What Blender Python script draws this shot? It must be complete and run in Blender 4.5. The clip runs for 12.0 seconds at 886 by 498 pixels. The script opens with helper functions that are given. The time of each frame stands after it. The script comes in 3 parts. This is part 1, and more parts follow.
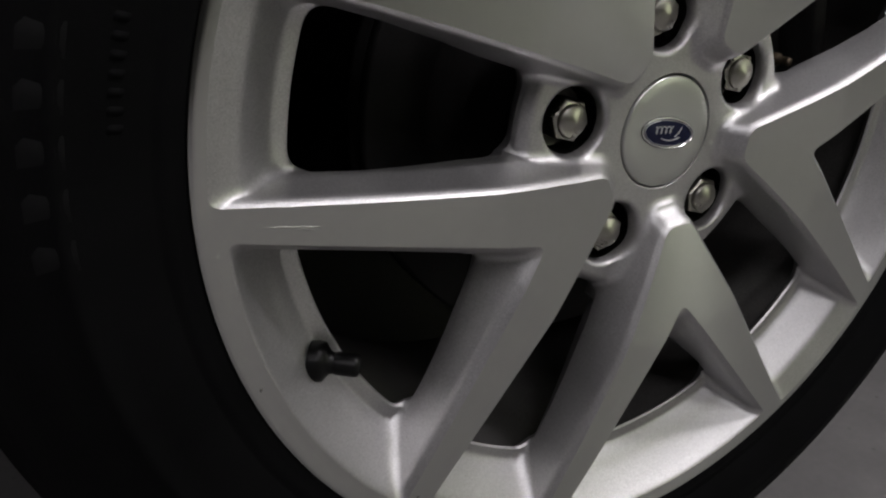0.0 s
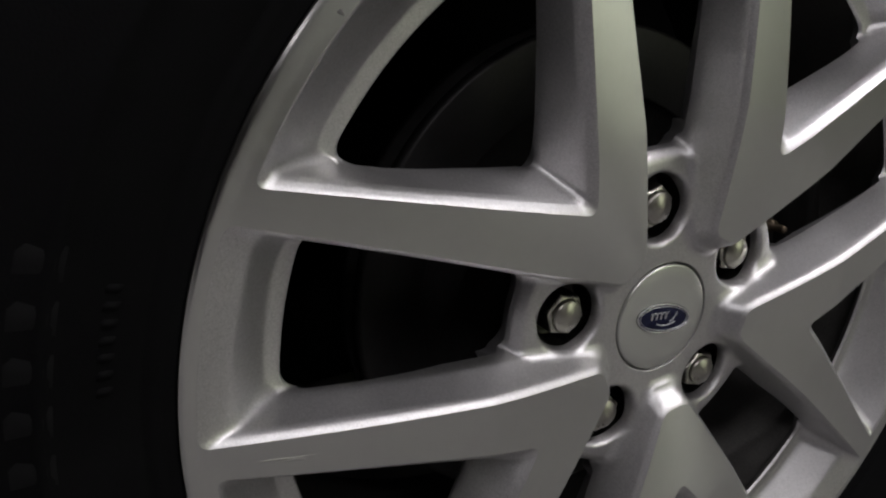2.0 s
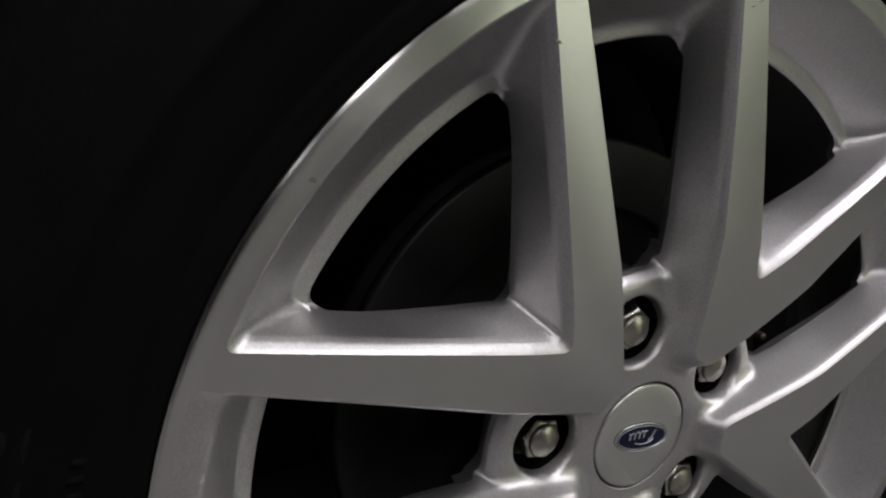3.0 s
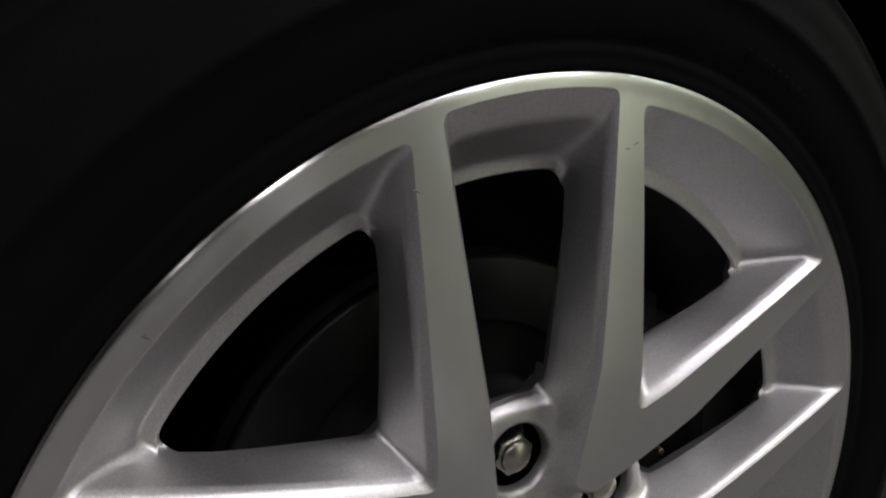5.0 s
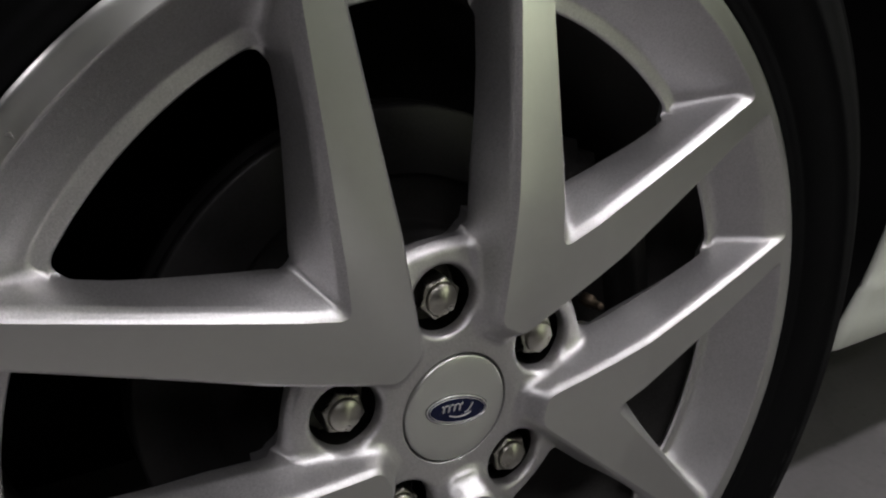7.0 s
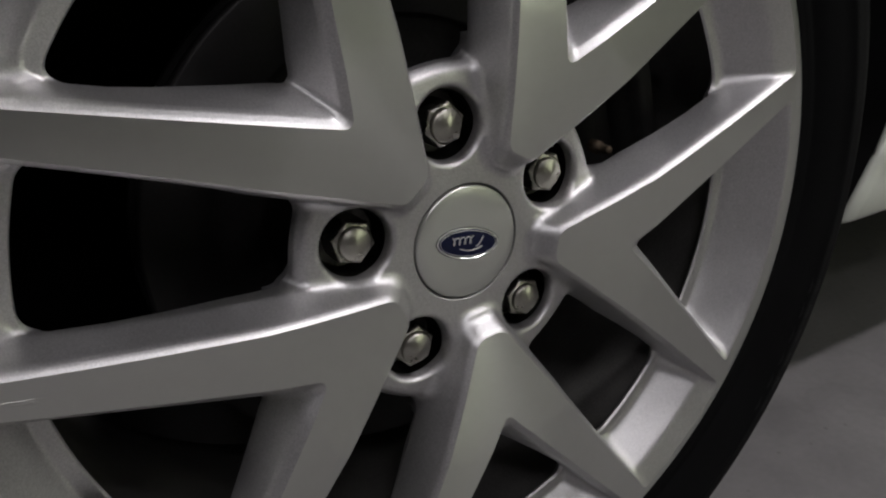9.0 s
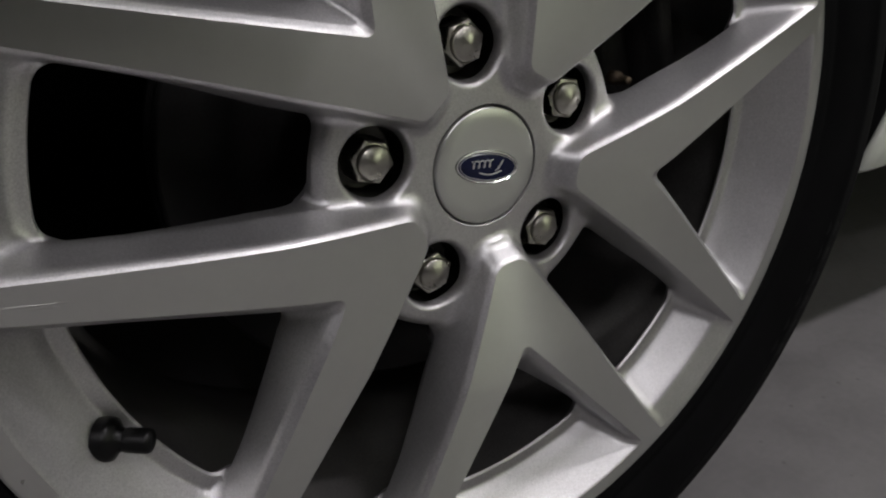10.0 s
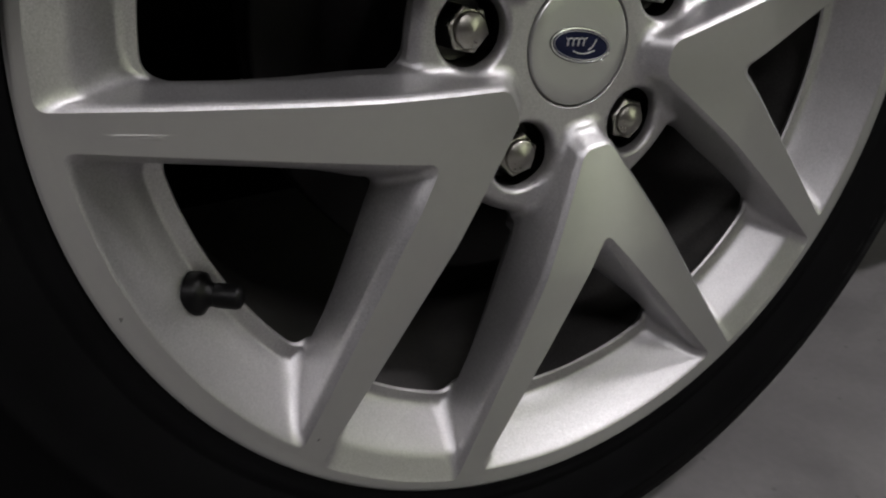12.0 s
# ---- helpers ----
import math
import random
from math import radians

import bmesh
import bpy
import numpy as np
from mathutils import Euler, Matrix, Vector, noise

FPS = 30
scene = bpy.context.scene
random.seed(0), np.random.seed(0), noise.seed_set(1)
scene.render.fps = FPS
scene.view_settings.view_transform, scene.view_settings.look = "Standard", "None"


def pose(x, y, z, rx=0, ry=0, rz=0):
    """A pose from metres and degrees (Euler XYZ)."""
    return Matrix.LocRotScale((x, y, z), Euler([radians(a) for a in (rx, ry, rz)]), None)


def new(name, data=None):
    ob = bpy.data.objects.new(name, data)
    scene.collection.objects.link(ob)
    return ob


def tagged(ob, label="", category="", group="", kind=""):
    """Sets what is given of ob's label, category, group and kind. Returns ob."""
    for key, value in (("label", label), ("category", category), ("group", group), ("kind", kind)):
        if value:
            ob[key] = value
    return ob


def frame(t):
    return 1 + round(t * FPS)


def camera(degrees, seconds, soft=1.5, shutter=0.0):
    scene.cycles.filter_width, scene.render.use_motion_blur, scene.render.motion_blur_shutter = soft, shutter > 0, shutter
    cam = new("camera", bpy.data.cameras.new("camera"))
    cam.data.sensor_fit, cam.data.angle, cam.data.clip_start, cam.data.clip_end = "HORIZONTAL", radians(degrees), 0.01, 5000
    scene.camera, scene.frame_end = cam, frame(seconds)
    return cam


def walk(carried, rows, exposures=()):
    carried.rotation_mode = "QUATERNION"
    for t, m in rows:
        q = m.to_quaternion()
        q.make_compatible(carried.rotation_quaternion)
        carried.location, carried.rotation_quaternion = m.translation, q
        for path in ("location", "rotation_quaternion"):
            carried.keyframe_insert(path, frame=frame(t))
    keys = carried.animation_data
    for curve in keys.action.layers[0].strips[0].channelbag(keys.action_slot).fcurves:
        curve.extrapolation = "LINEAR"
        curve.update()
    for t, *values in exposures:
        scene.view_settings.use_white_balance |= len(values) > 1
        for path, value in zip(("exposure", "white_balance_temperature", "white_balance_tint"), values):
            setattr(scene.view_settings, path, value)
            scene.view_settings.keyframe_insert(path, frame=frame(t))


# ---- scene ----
# ---------------------------------------------------------------- camera
cam = camera(59.05, 12.0, soft=2.2)
# seconds, eye x y z, pitch, roll, yaw
ROWS = [
    (0.0, -0.2816, -0.2644, 0.4225, -24.04, -0.45, -29.10),
    (0.5, -0.2788, -0.2586, 0.4377, -23.12, -0.56, -29.19),
    (1.0, -0.2754, -0.2542, 0.4527, -22.39, -0.57, -28.90),
    (1.5, -0.2702, -0.2502, 0.4650, -21.50, -0.52, -28.74),
    (2.0, -0.2653, -0.2427, 0.4861, -20.74, -0.51, -28.78),
    (2.5, -0.2585, -0.2344, 0.5105, -19.69, -0.61, -29.18),
    (3.0, -0.2522, -0.2311, 0.5287, -18.94, -1.06, -29.29),
    (5.0, -0.2071, -0.2392, 0.5682, -16.42, -3.24, -30.18),
    (5.5, -0.1935, -0.2464, 0.5601, -16.67, -2.88, -30.59),
    (6.0, -0.1859, -0.2515, 0.5508, -17.20, -2.39, -31.02),
    (6.5, -0.1805, -0.2568, 0.5335, -18.54, -1.84, -31.46),
    (8.5, -0.1854, -0.2777, 0.4717, -21.29, 1.90, -31.72),
    (9.0, -0.1890, -0.2786, 0.4553, -22.06, 2.14, -32.03),
    (9.5, -0.1939, -0.2767, 0.4413, -22.77, 2.04, -32.16),
    (10.0, -0.1995, -0.2801, 0.4288, -23.35, 2.21, -31.75),
    (10.5, -0.2048, -0.2816, 0.4155, -23.95, 2.38, -31.35),
    (11.0, -0.2141, -0.2853, 0.4033, -24.50, 1.96, -30.33),
    (11.5, -0.2245, -0.2824, 0.3950, -24.99, 1.06, -29.74),
    (12.0, -0.2331, -0.2767, 0.3879, -25.30, 0.83, -29.34),
]
walk(cam, [(t, pose(x, y, z, 90 + pitch, roll, yaw)) for t, x, y, z, pitch, roll, yaw in ROWS])
# ---------------------------------------------------------------- light
world = bpy.data.worlds.new("world")
scene.world = world
world.use_nodes = True
world.node_tree.nodes["Background"].inputs[0].default_value = (0.9, 1.0, 0.88, 1)
world.node_tree.nodes["Background"].inputs[1].default_value = 0.0
scene.view_settings.exposure = 0.0


def tube_light(x, y, z, length, width, watts, tone, turn=0.0, tilt=0.0):
    data = bpy.data.lights.new("tube_light", "AREA")
    data.shape, data.size, data.size_y, data.energy = "RECTANGLE", length, width, watts
    data.color = tone
    ob = new("tube_light", data)
    ob.matrix_world = pose(x, y, z, tilt, 0, turn)
    return ob


CEILING = 2.7
COOL, WARM = (0.985, 0.945, 0.99), (1.0, 0.975, 0.92)
# Tubes placed from glints and shadows; the last is added to brighten right-hand fronts.
for lx, ly, watts, tone, width, turn in (
    (1.2, -0.95, 36, COOL, 0.12, 0),
    (-0.72, -2.3, 13.5, COOL, 0.05, 90),
    (-0.94, -2.3, 13.5, COOL, 0.05, 90),
    (0.80, -2.2, 9, COOL, 0.12, 0),
    (-2.2, -1.0, 21, COOL, 0.12, 90),
    (2.9, -0.95, 11.5, COOL, 0.12, 0),
):
    tube_light(lx, ly, CEILING - 0.16, 1.25, width, watts, tone, turn)
# two added lights, turned to brighten the green wall mirrored in the spokes
for ly, watts in ((-4.0, 64), (-6.3, 74)):
    tube_light(2.4, ly, CEILING - 0.16, 1.25, 0.12, watts, WARM, 90, -50)


# ---------------------------------------------------------------- materials
def node_material(name, base, rough, metal=0.0):
    m = bpy.data.materials.new(name)
    m.use_nodes = True
    b = m.node_tree.nodes["Principled BSDF"]
    b.inputs["Base Color"].default_value = (*base, 1)
    b.inputs["Roughness"].default_value = rough
    b.inputs["Metallic"].default_value = metal
    return m


def add(m, kind, **values):
    n = m.node_tree.nodes.new(kind)
    for key, value in values.items():
        n.inputs[key].default_value = value
    return n


def link(m, a, b):
    m.node_tree.links.new(a, b)


def textured(name, dark, light, rough, metal=0.0, scale=20.0, fine=400.0, bump=0.1, bump_dist=0.001, rough_spread=0.1, fine_mix=0.4, detail=6.0):
    """Colour wandering between two tones at two scales, with fine relief and an uneven gloss."""
    m = node_material(name, dark, rough, metal)
    b = m.node_tree.nodes["Principled BSDF"]
    co = m.node_tree.nodes.new("ShaderNodeTexCoord")
    big = add(m, "ShaderNodeTexNoise", Scale=scale, Detail=detail, Roughness=0.6)
    small = add(m, "ShaderNodeTexNoise", Scale=fine, Detail=3.0, Roughness=0.6)
    link(m, co.outputs["Object"], big.inputs["Vector"])
    link(m, co.outputs["Object"], small.inputs["Vector"])
    blend = m.node_tree.nodes.new("ShaderNodeMix")
    blend.inputs[0].default_value = fine_mix
    link(m, big.outputs["Fac"], blend.inputs[2])
    link(m, small.outputs["Fac"], blend.inputs[3])
    ramp = m.node_tree.nodes.new("ShaderNodeValToRGB")
    ramp.color_ramp.elements[0].position, ramp.color_ramp.elements[1].position = 0.32, 0.68
    ramp.color_ramp.elements[0].color, ramp.color_ramp.elements[1].color = (*dark, 1), (*light, 1)
    link(m, blend.outputs[0], ramp.inputs[0])
    link(m, ramp.outputs[0], b.inputs["Base Color"])
    span = add(m, "ShaderNodeMapRange")
    span.inputs[1].default_value, span.inputs[2].default_value = 0.3, 0.7
    span.inputs[3].default_value, span.inputs[4].default_value = rough - rough_spread, rough + rough_spread
    link(m, big.outputs["Fac"], span.inputs[0])
    link(m, span.outputs[0], b.inputs["Roughness"])
    bm_ = add(m, "ShaderNodeBump", Strength=bump, Distance=bump_dist)
    link(m, small.outputs["Fac"], bm_.inputs["Height"])
    link(m, bm_.outputs[0], b.inputs["Normal"])
    return m




def flake_paint(name, dark, light, rough, grain):
    """Silver wheel paint: metal flakes that tip the gloss here and there, over a slightly rough casting, with dust in patches."""
    m = textured(name, dark, light, rough, 0.97, 14, 1500, 0.0, 0.0004, 0.04, 0.55)
    t = m.node_tree
    b = t.nodes["Principled BSDF"]
    co = t.nodes.new("ShaderNodeTexCoord")
    flakes = add(m, "ShaderNodeTexVoronoi", Scale=1900.0)
    link(m, co.outputs["Object"], flakes.inputs["Vector"])
    cast = add(m, "ShaderNodeTexNoise", Scale=900.0, Detail=2.0, Roughness=0.5)
    link(m, co.outputs["Object"], cast.inputs["Vector"])
    one = add(m, "ShaderNodeBump", Strength=grain, Distance=0.0003)
    link(m, flakes.outputs["Color"], one.inputs["Height"])
    two = add(m, "ShaderNodeBump", Strength=grain, Distance=0.0004)
    link(m, cast.outputs["Fac"], two.inputs["Height"])
    link(m, one.outputs[0], two.inputs["Normal"])
    link(m, two.outputs[0], b.inputs["Normal"])
    tint = t.nodes.new("ShaderNodeMix")
    tint.data_type, tint.blend_type = "RGBA", "MULTIPLY"
    tint.inputs[0].default_value = min(1.0, grain * 2.2)
    shade = t.nodes.new("ShaderNodeValToRGB")
    shade.color_ramp.elements[0].color, shade.color_ramp.elements[1].color = (0.55, 0.55, 0.55, 1), (1.2, 1.2, 1.2, 1)
    link(m, flakes.outputs["Color"], shade.inputs[0])
    link(m, b.inputs["Base Color"].links[0].from_socket, tint.inputs[6])
    link(m, shade.outputs[0], tint.inputs[7])
    link(m, tint.outputs[2], b.inputs["Base Color"])
    return m


SILVER = flake_paint("silver_wheel_paint", (0.46, 0.456, 0.456), (0.60, 0.593, 0.594), 0.445, 0.2)
MACHINED = textured("machined_front", (0.575, 0.582, 0.56), (0.605, 0.612, 0.59), 0.275, 1.0, 160, 1500, 0.0, 0.0002, 0.0, 0.5)
CAP_SILVER = textured("cap_silver", (0.51, 0.52, 0.49), (0.57, 0.58, 0.55), 0.34, 0.85, 30, 3200, 0.03, 0.0003, 0.03, 0.5)
DARK_CAST = textured("dark_casting", (0.012, 0.012, 0.012), (0.03, 0.029, 0.027), 0.6, 0.2, 60, 700, 0.3, 0.0006)
POCKET_METAL = textured("dark_lug_pocket", (0.03, 0.029, 0.027), (0.07, 0.068, 0.062), 0.34, 1.0, 60, 700, 0.25, 0.0005)
CHROME = textured("nut_chrome", (0.31, 0.30, 0.265), (0.42, 0.41, 0.365), 0.31, 1.0, 160, 1500, 0.12, 0.0003, 0.07)
RUBBER = textured("tyre_rubber", (0.0022, 0.0022, 0.0024), (0.0045, 0.0045, 0.0048), 0.7, 0.0, 18, 900, 0.25, 0.0006, 0.06)
MARK_RUBBER = textured("raised_rubber", (0.0036, 0.0036, 0.0038), (0.006, 0.006, 0.0063), 0.6, 0.0, 18, 900, 0.2, 0.0005, 0.06)
BLACK_PLASTIC = textured("black_plastic", (0.004, 0.004, 0.004), (0.008, 0.008, 0.008), 0.85, 0.0, 12, 500, 0.4, 0.001)
VALVE_RUBBER = textured("valve_rubber", (0.0015, 0.0015, 0.0015), (0.003, 0.003, 0.003), 0.38, 0.0, 90, 900, 0.1, 0.0004)
BLUE = textured("badge_blue", (0.0035, 0.0055, 0.022), (0.006, 0.008, 0.03), 0.22, 0.0, 200, 2000, 0.02, 0.0002, 0.03)
BADGE_EDGE = textured("badge_chrome", (0.72, 0.73, 0.74), (0.8, 0.8, 0.8), 0.18, 1.0, 200, 2000, 0.02, 0.0002, 0.03)
BADGE_SCRIPT = textured("badge_script", (0.42, 0.42, 0.43), (0.5, 0.5, 0.5), 0.4, 0.6, 200, 2000, 0.02, 0.0002, 0.03)
# far darker than bare steel: the shade behind the spokes is in the colour
STEEL = textured("shade_dark_steel", (0.015, 0.0147, 0.0144), (0.03, 0.0294, 0.0288), 0.5, 0.6, 30, 600, 0.1, 0.0005)
GRIME = textured("grime", (0.10, 0.098, 0.09), (0.17, 0.165, 0.155), 0.6, 0.2, 300, 2500, 0.2, 0.0003)
SCUFF = textured("scuffed_face", (0.56, 0.56, 0.54), (0.64, 0.64, 0.62), 0.40, 1.0, 300, 2500, 0.1, 0.0002)
BRASS = textured("bleed_brass", (0.07, 0.055, 0.04), (0.12, 0.09, 0.06), 0.5, 0.8, 200, 1500, 0.1, 0.0003)
# hat and caliper tone, near-black to stand in for shade inside the wheel
IRON = textured("shade_dark_iron", (0.009, 0.0088, 0.0085), (0.021, 0.020, 0.019), 0.7, 0.3, 40, 500, 0.4, 0.001)
BARREL = textured("dusty_barrel", (0.09, 0.088, 0.084), (0.18, 0.174, 0.165), 0.45, 0.6, 25, 700, 0.2, 0.0006)
CAR_PAINT = textured("white_car_paint", (0.46, 0.48, 0.42), (0.50, 0.52, 0.46), 0.25, 0.0, 6, 300, 0.02, 0.0004, 0.04)
CONCRETE = textured("grey_concrete", (0.146, 0.141, 0.141), (0.212, 0.203, 0.202), 0.6, 0.0, 11.0, 120, 0.25, 0.0010, 0.12, 0.3, 7)


def worn_concrete(m):
    """Hairline cracks, dark grease specks and pale grit on the floor."""
    t = m.node_tree
    b = t.nodes["Principled BSDF"]
    co = t.nodes.new("ShaderNodeTexCoord")
    bend = add(m, "ShaderNodeTexNoise", Scale=9.0, Detail=5.0)
    link(m, co.outputs["Object"], bend.inputs["Vector"])
    mixed = t.nodes.new("ShaderNodeMix")
    mixed.data_type = "RGBA"
    mixed.inputs[0].default_value = 0.12
    link(m, co.outputs["Object"], mixed.inputs[6])
    link(m, bend.outputs["Color"], mixed.inputs[7])
    cracks = add(m, "ShaderNodeTexVoronoi", Scale=2.6)
    cracks.feature = "DISTANCE_TO_EDGE"
    link(m, mixed.outputs[2], cracks.inputs["Vector"])
    line = add(m, "ShaderNodeMapRange")
    line.inputs[1].default_value, line.inputs[2].default_value, line.inputs[3].default_value, line.inputs[4].default_value = 0.0, 0.012, 0.93, 1.0
    link(m, cracks.outputs["Distance"], line.inputs[0])
    before = b.inputs["Base Color"].links[0].from_socket
    for scale, low, high, dark in ((38.0, 0.03, 0.10, 0.6), (95.0, 0.02, 0.05, 1.6)):
        spots = add(m, "ShaderNodeTexVoronoi", Scale=scale)
        spots.inputs["Randomness"].default_value = 1.0
        link(m, co.outputs["Object"], spots.inputs["Vector"])
        range_ = add(m, "ShaderNodeMapRange")
        range_.inputs[1].default_value, range_.inputs[2].default_value, range_.inputs[3].default_value, range_.inputs[4].default_value = low, high, dark, 1.0
        link(m, spots.outputs["Distance"], range_.inputs[0])
        times = t.nodes.new("ShaderNodeMix")
        times.data_type, times.blend_type = "RGBA", "MULTIPLY"
        times.inputs[0].default_value = 0.8
        link(m, before, times.inputs[6])
        link(m, range_.outputs[0], times.inputs[7])
        before = times.outputs[2]
    last = t.nodes.new("ShaderNodeMix")
    last.data_type, last.blend_type = "RGBA", "MULTIPLY"
    last.inputs[0].default_value = 1.0
    link(m, before, last.inputs[6])
    link(m, line.outputs[0], last.inputs[7])
    link(m, last.outputs[2], b.inputs["Base Color"])


worn_concrete(CONCRETE)
# tone of added walls that keep the left-hand fronts dark in reflection
DARK_WALL = textured("reflection_dark_wall", (0.03, 0.03, 0.03), (0.055, 0.054, 0.052), 0.75, 0.0, 2.0, 60, 0.3, 0.002)
RAW_CONCRETE = textured("raw_concrete", (0.17, 0.165, 0.165), (0.25, 0.245, 0.245), 0.8, 0.0, 2.0, 60, 0.3, 0.002)
WALL_PAINT = textured("wall_paint", (0.64, 0.70, 0.54), (0.72, 0.78, 0.62), 0.7, 0.0, 2.0, 60, 0.2, 0.002)


for coated, weight in ((SILVER, 0.05), (CAP_SILVER, 0.25), (MACHINED, 0.25)):
    shader = coated.node_tree.nodes["Principled BSDF"]
    shader.inputs["Coat Weight"].default_value = weight
    shader.inputs["Coat Roughness"].default_value = 0.12
# lathe-turned fronts: fine circular grooves stretch each glint along the radius
turned = MACHINED.node_tree.nodes["Principled BSDF"]
MACHINED.node_tree.links.remove(turned.inputs["Normal"].links[0])
MACHINED.node_tree.links.remove(turned.inputs["Roughness"].links[0])
turned.inputs["Anisotropic"].default_value = 0.93
turned.inputs["Anisotropic Rotation"].default_value = 0.25
grooves = MACHINED.node_tree.nodes.new("ShaderNodeTangent")
grooves.direction_type, grooves.axis = "RADIAL", "Y"
MACHINED.node_tree.links.new(grooves.outputs[0], turned.inputs["Tangent"])
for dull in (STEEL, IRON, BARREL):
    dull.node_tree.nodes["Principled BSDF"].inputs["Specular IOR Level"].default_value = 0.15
MARK_RUBBER.node_tree.nodes["Principled BSDF"].inputs["Specular IOR Level"].default_value = 0.1
BLUE.node_tree.nodes["Principled BSDF"].inputs["Specular IOR Level"].default_value = 0.25
VALVE_RUBBER.node_tree.nodes["Principled BSDF"].inputs["Specular IOR Level"].default_value = 0.2
for dull in (RUBBER, BLACK_PLASTIC):
    dull.node_tree.nodes["Principled BSDF"].inputs["Specular IOR Level"].default_value = 0.04


# ---------------------------------------------------------------- mesh helpers
def part(name, bm, material, parent=None, label="", smooth=True):
    me = bpy.data.meshes.new(name)
    bm.normal_update()
    bm.to_mesh(me)
    bm.free()
    for f in me.polygons:
        f.use_smooth = smooth
    for mat in material if isinstance(material, (list, tuple)) else [material]:
        me.materials.append(mat)
    ob = new(name, me)
    if parent is not None:
        ob.parent = parent
    if label:
        tagged(ob, label)
    return ob


def sharpen(ob, degrees=32):
    """Hard edges where faces meet at more than that angle."""
    bm = bmesh.new()
    bm.from_mesh(ob.data)
    for e in bm.edges:
        if len(e.link_faces) == 2 and e.calc_face_angle(0) > radians(degrees):
            e.smooth = False
    bm.to_mesh(ob.data)
    bm.free()
    return ob


def revolve(profile, steps=160, closed=False, start=0.0, sweep=360.0):
    """A surface of revolution about the y axis from (radius, y) pairs."""
    bm = bmesh.new()
    rings = []
    full = sweep >= 360
    count = steps if full else steps + 1
    for r, y in profile:
        ring = []
        for i in range(count):
            a = radians(start + sweep * i / steps)
            ring.append(bm.verts.new((r * math.cos(a), y, r * math.sin(a))))
        rings.append(ring)
    pairs = list(zip(rings, rings[1:])) + ([(rings[-1], rings[0])] if closed else [])
    for a, b in pairs:
        for i in range(count if full else count - 1):
            j = (i + 1) % count
            if a[i] is not b[i]:
                bm.faces.new((a[i], a[j], b[j], b[i]))
    bmesh.ops.recalc_face_normals(bm, faces=bm.faces)
    return bm


def box(size, bevel=0.0, segments=2, at=(0, 0, 0)):
    bm = bmesh.new()
    bmesh.ops.create_cube(bm, size=1)
    bmesh.ops.scale(bm, vec=size, verts=bm.verts)
    if bevel:
        bmesh.ops.bevel(bm, geom=bm.edges[:], offset=bevel, segments=segments, affect="EDGES")
    bmesh.ops.translate(bm, vec=at, verts=bm.verts)
    return bm


# ---------------------------------------------------------------- wheel shape
# The shape is worked out in units of U metres, with depth counted back from the spoke faces.
U = 0.0010583
HUB = Vector((0.0, 0.0, 0.318))
PHASE = -11.55

BEVEL_A = ((0, 0), (0.15, 0.2), (0.5, 0.45), (1.4, 1.4), (3.3, 3.7), (4.2, 5.7))
BEVEL_B = ((0, 0), (0.12, 0.2), (0.35, 0.34), (1.1, 1.1), (1.95, 2.4), (2.6, 4.3))
WIDTH_A = ((100, 12.5), (114, 12), (125, 10), (145, 6.9), (155, 5.9), (163, 5.9), (220, 5.9))
WIDTH_B = ((80, 7.6), (97, 7.4), (118, 5.8), (137, 4.8), (155, 4.8), (220, 5.2))
RIM_A = ((0, 0), (0.7, 0.35), (1.8, 1.6), (4, 4.9), (9, 11.2), (14, 17.0), (19, 22.0), (21.8, 25.2), (22.8, 26.5), (23.5, 27.1), (24.3, 27.3), (33, 27.7), (48, 29.0))
RIM_B = ((0, 0), (0.6, 0.3), (1.4, 0.7), (11.6, 5.8), (13.2, 7.2), (25.8, 22.0), (27.8, 24.4), (29.2, 25.6), (30.8, 26.3), (36, 26.8), (50, 28))
PAD = ((-1.5, 0), (0, 0.3), (1, 0.9), (2.2, 2.2), (3.4, 3.9), (4.1, 5.2), (30, 40))
POCKET = ((-1.6, 0), (-0.6, 0.35), (0.2, 1.2), (0.8, 3.0), (1.2, 6), (1.7, 16), (2.0, 17.5), (15, 18))
TOE = ((0, 0), (0.5, 0.3), (1.5, 1.3), (3.5, 4.0), (9.0, 11.5), (30.0, 45.0), (60.0, 80.0))
LIP = ((218.4, 0), (219.4, 0.12), (220.2, 0.42), (220.8, 0.95), (220.8, 8.0))
OUTER = 220.8
POCKET_R = 16.5
WALL = 24.0


def dome(r):
    """How far the whole front stands proud of the rim's edge: the spokes bulge outwards towards the hub."""
    return 9.1 * (1 - np.minimum(r / 214.0, 1.0) ** 2)


def dish(r):
    """The fronts of the spokes fall back again towards their toes."""
    return 8.5 * np.clip((104 - r) / 59.5, 0, 1.3) ** 1.2


def table(pairs, s):
    xs, ys = zip(*pairs)
    return np.interp(s, xs, ys)


def soft_min(p, q, k):
    k = np.maximum(np.minimum(k, 0.9 * np.minimum(p, q)), 1e-6)
    h = np.clip(0.5 + 0.5 * (q - p) / k, 0, 1)
    return q * (1 - h) + p * h - k * h * (1 - h)


def line_a(a, c):
    return (0.72 * (a - 86.1) - c) / 1.2322


def line_b(a, c):
    bow = 1.3 * np.sin(np.clip((a - 45) / 150, 0, 1) * math.pi)
    return (c + bow - 7.5 - 0.571 * (a - 45)) / 1.1516


def round_max(p, q, k):
    h = np.clip(0.5 + 0.5 * (p - q) / k, 0, 1)
    return q * (1 - h) + p * h + k * h * (1 - h)


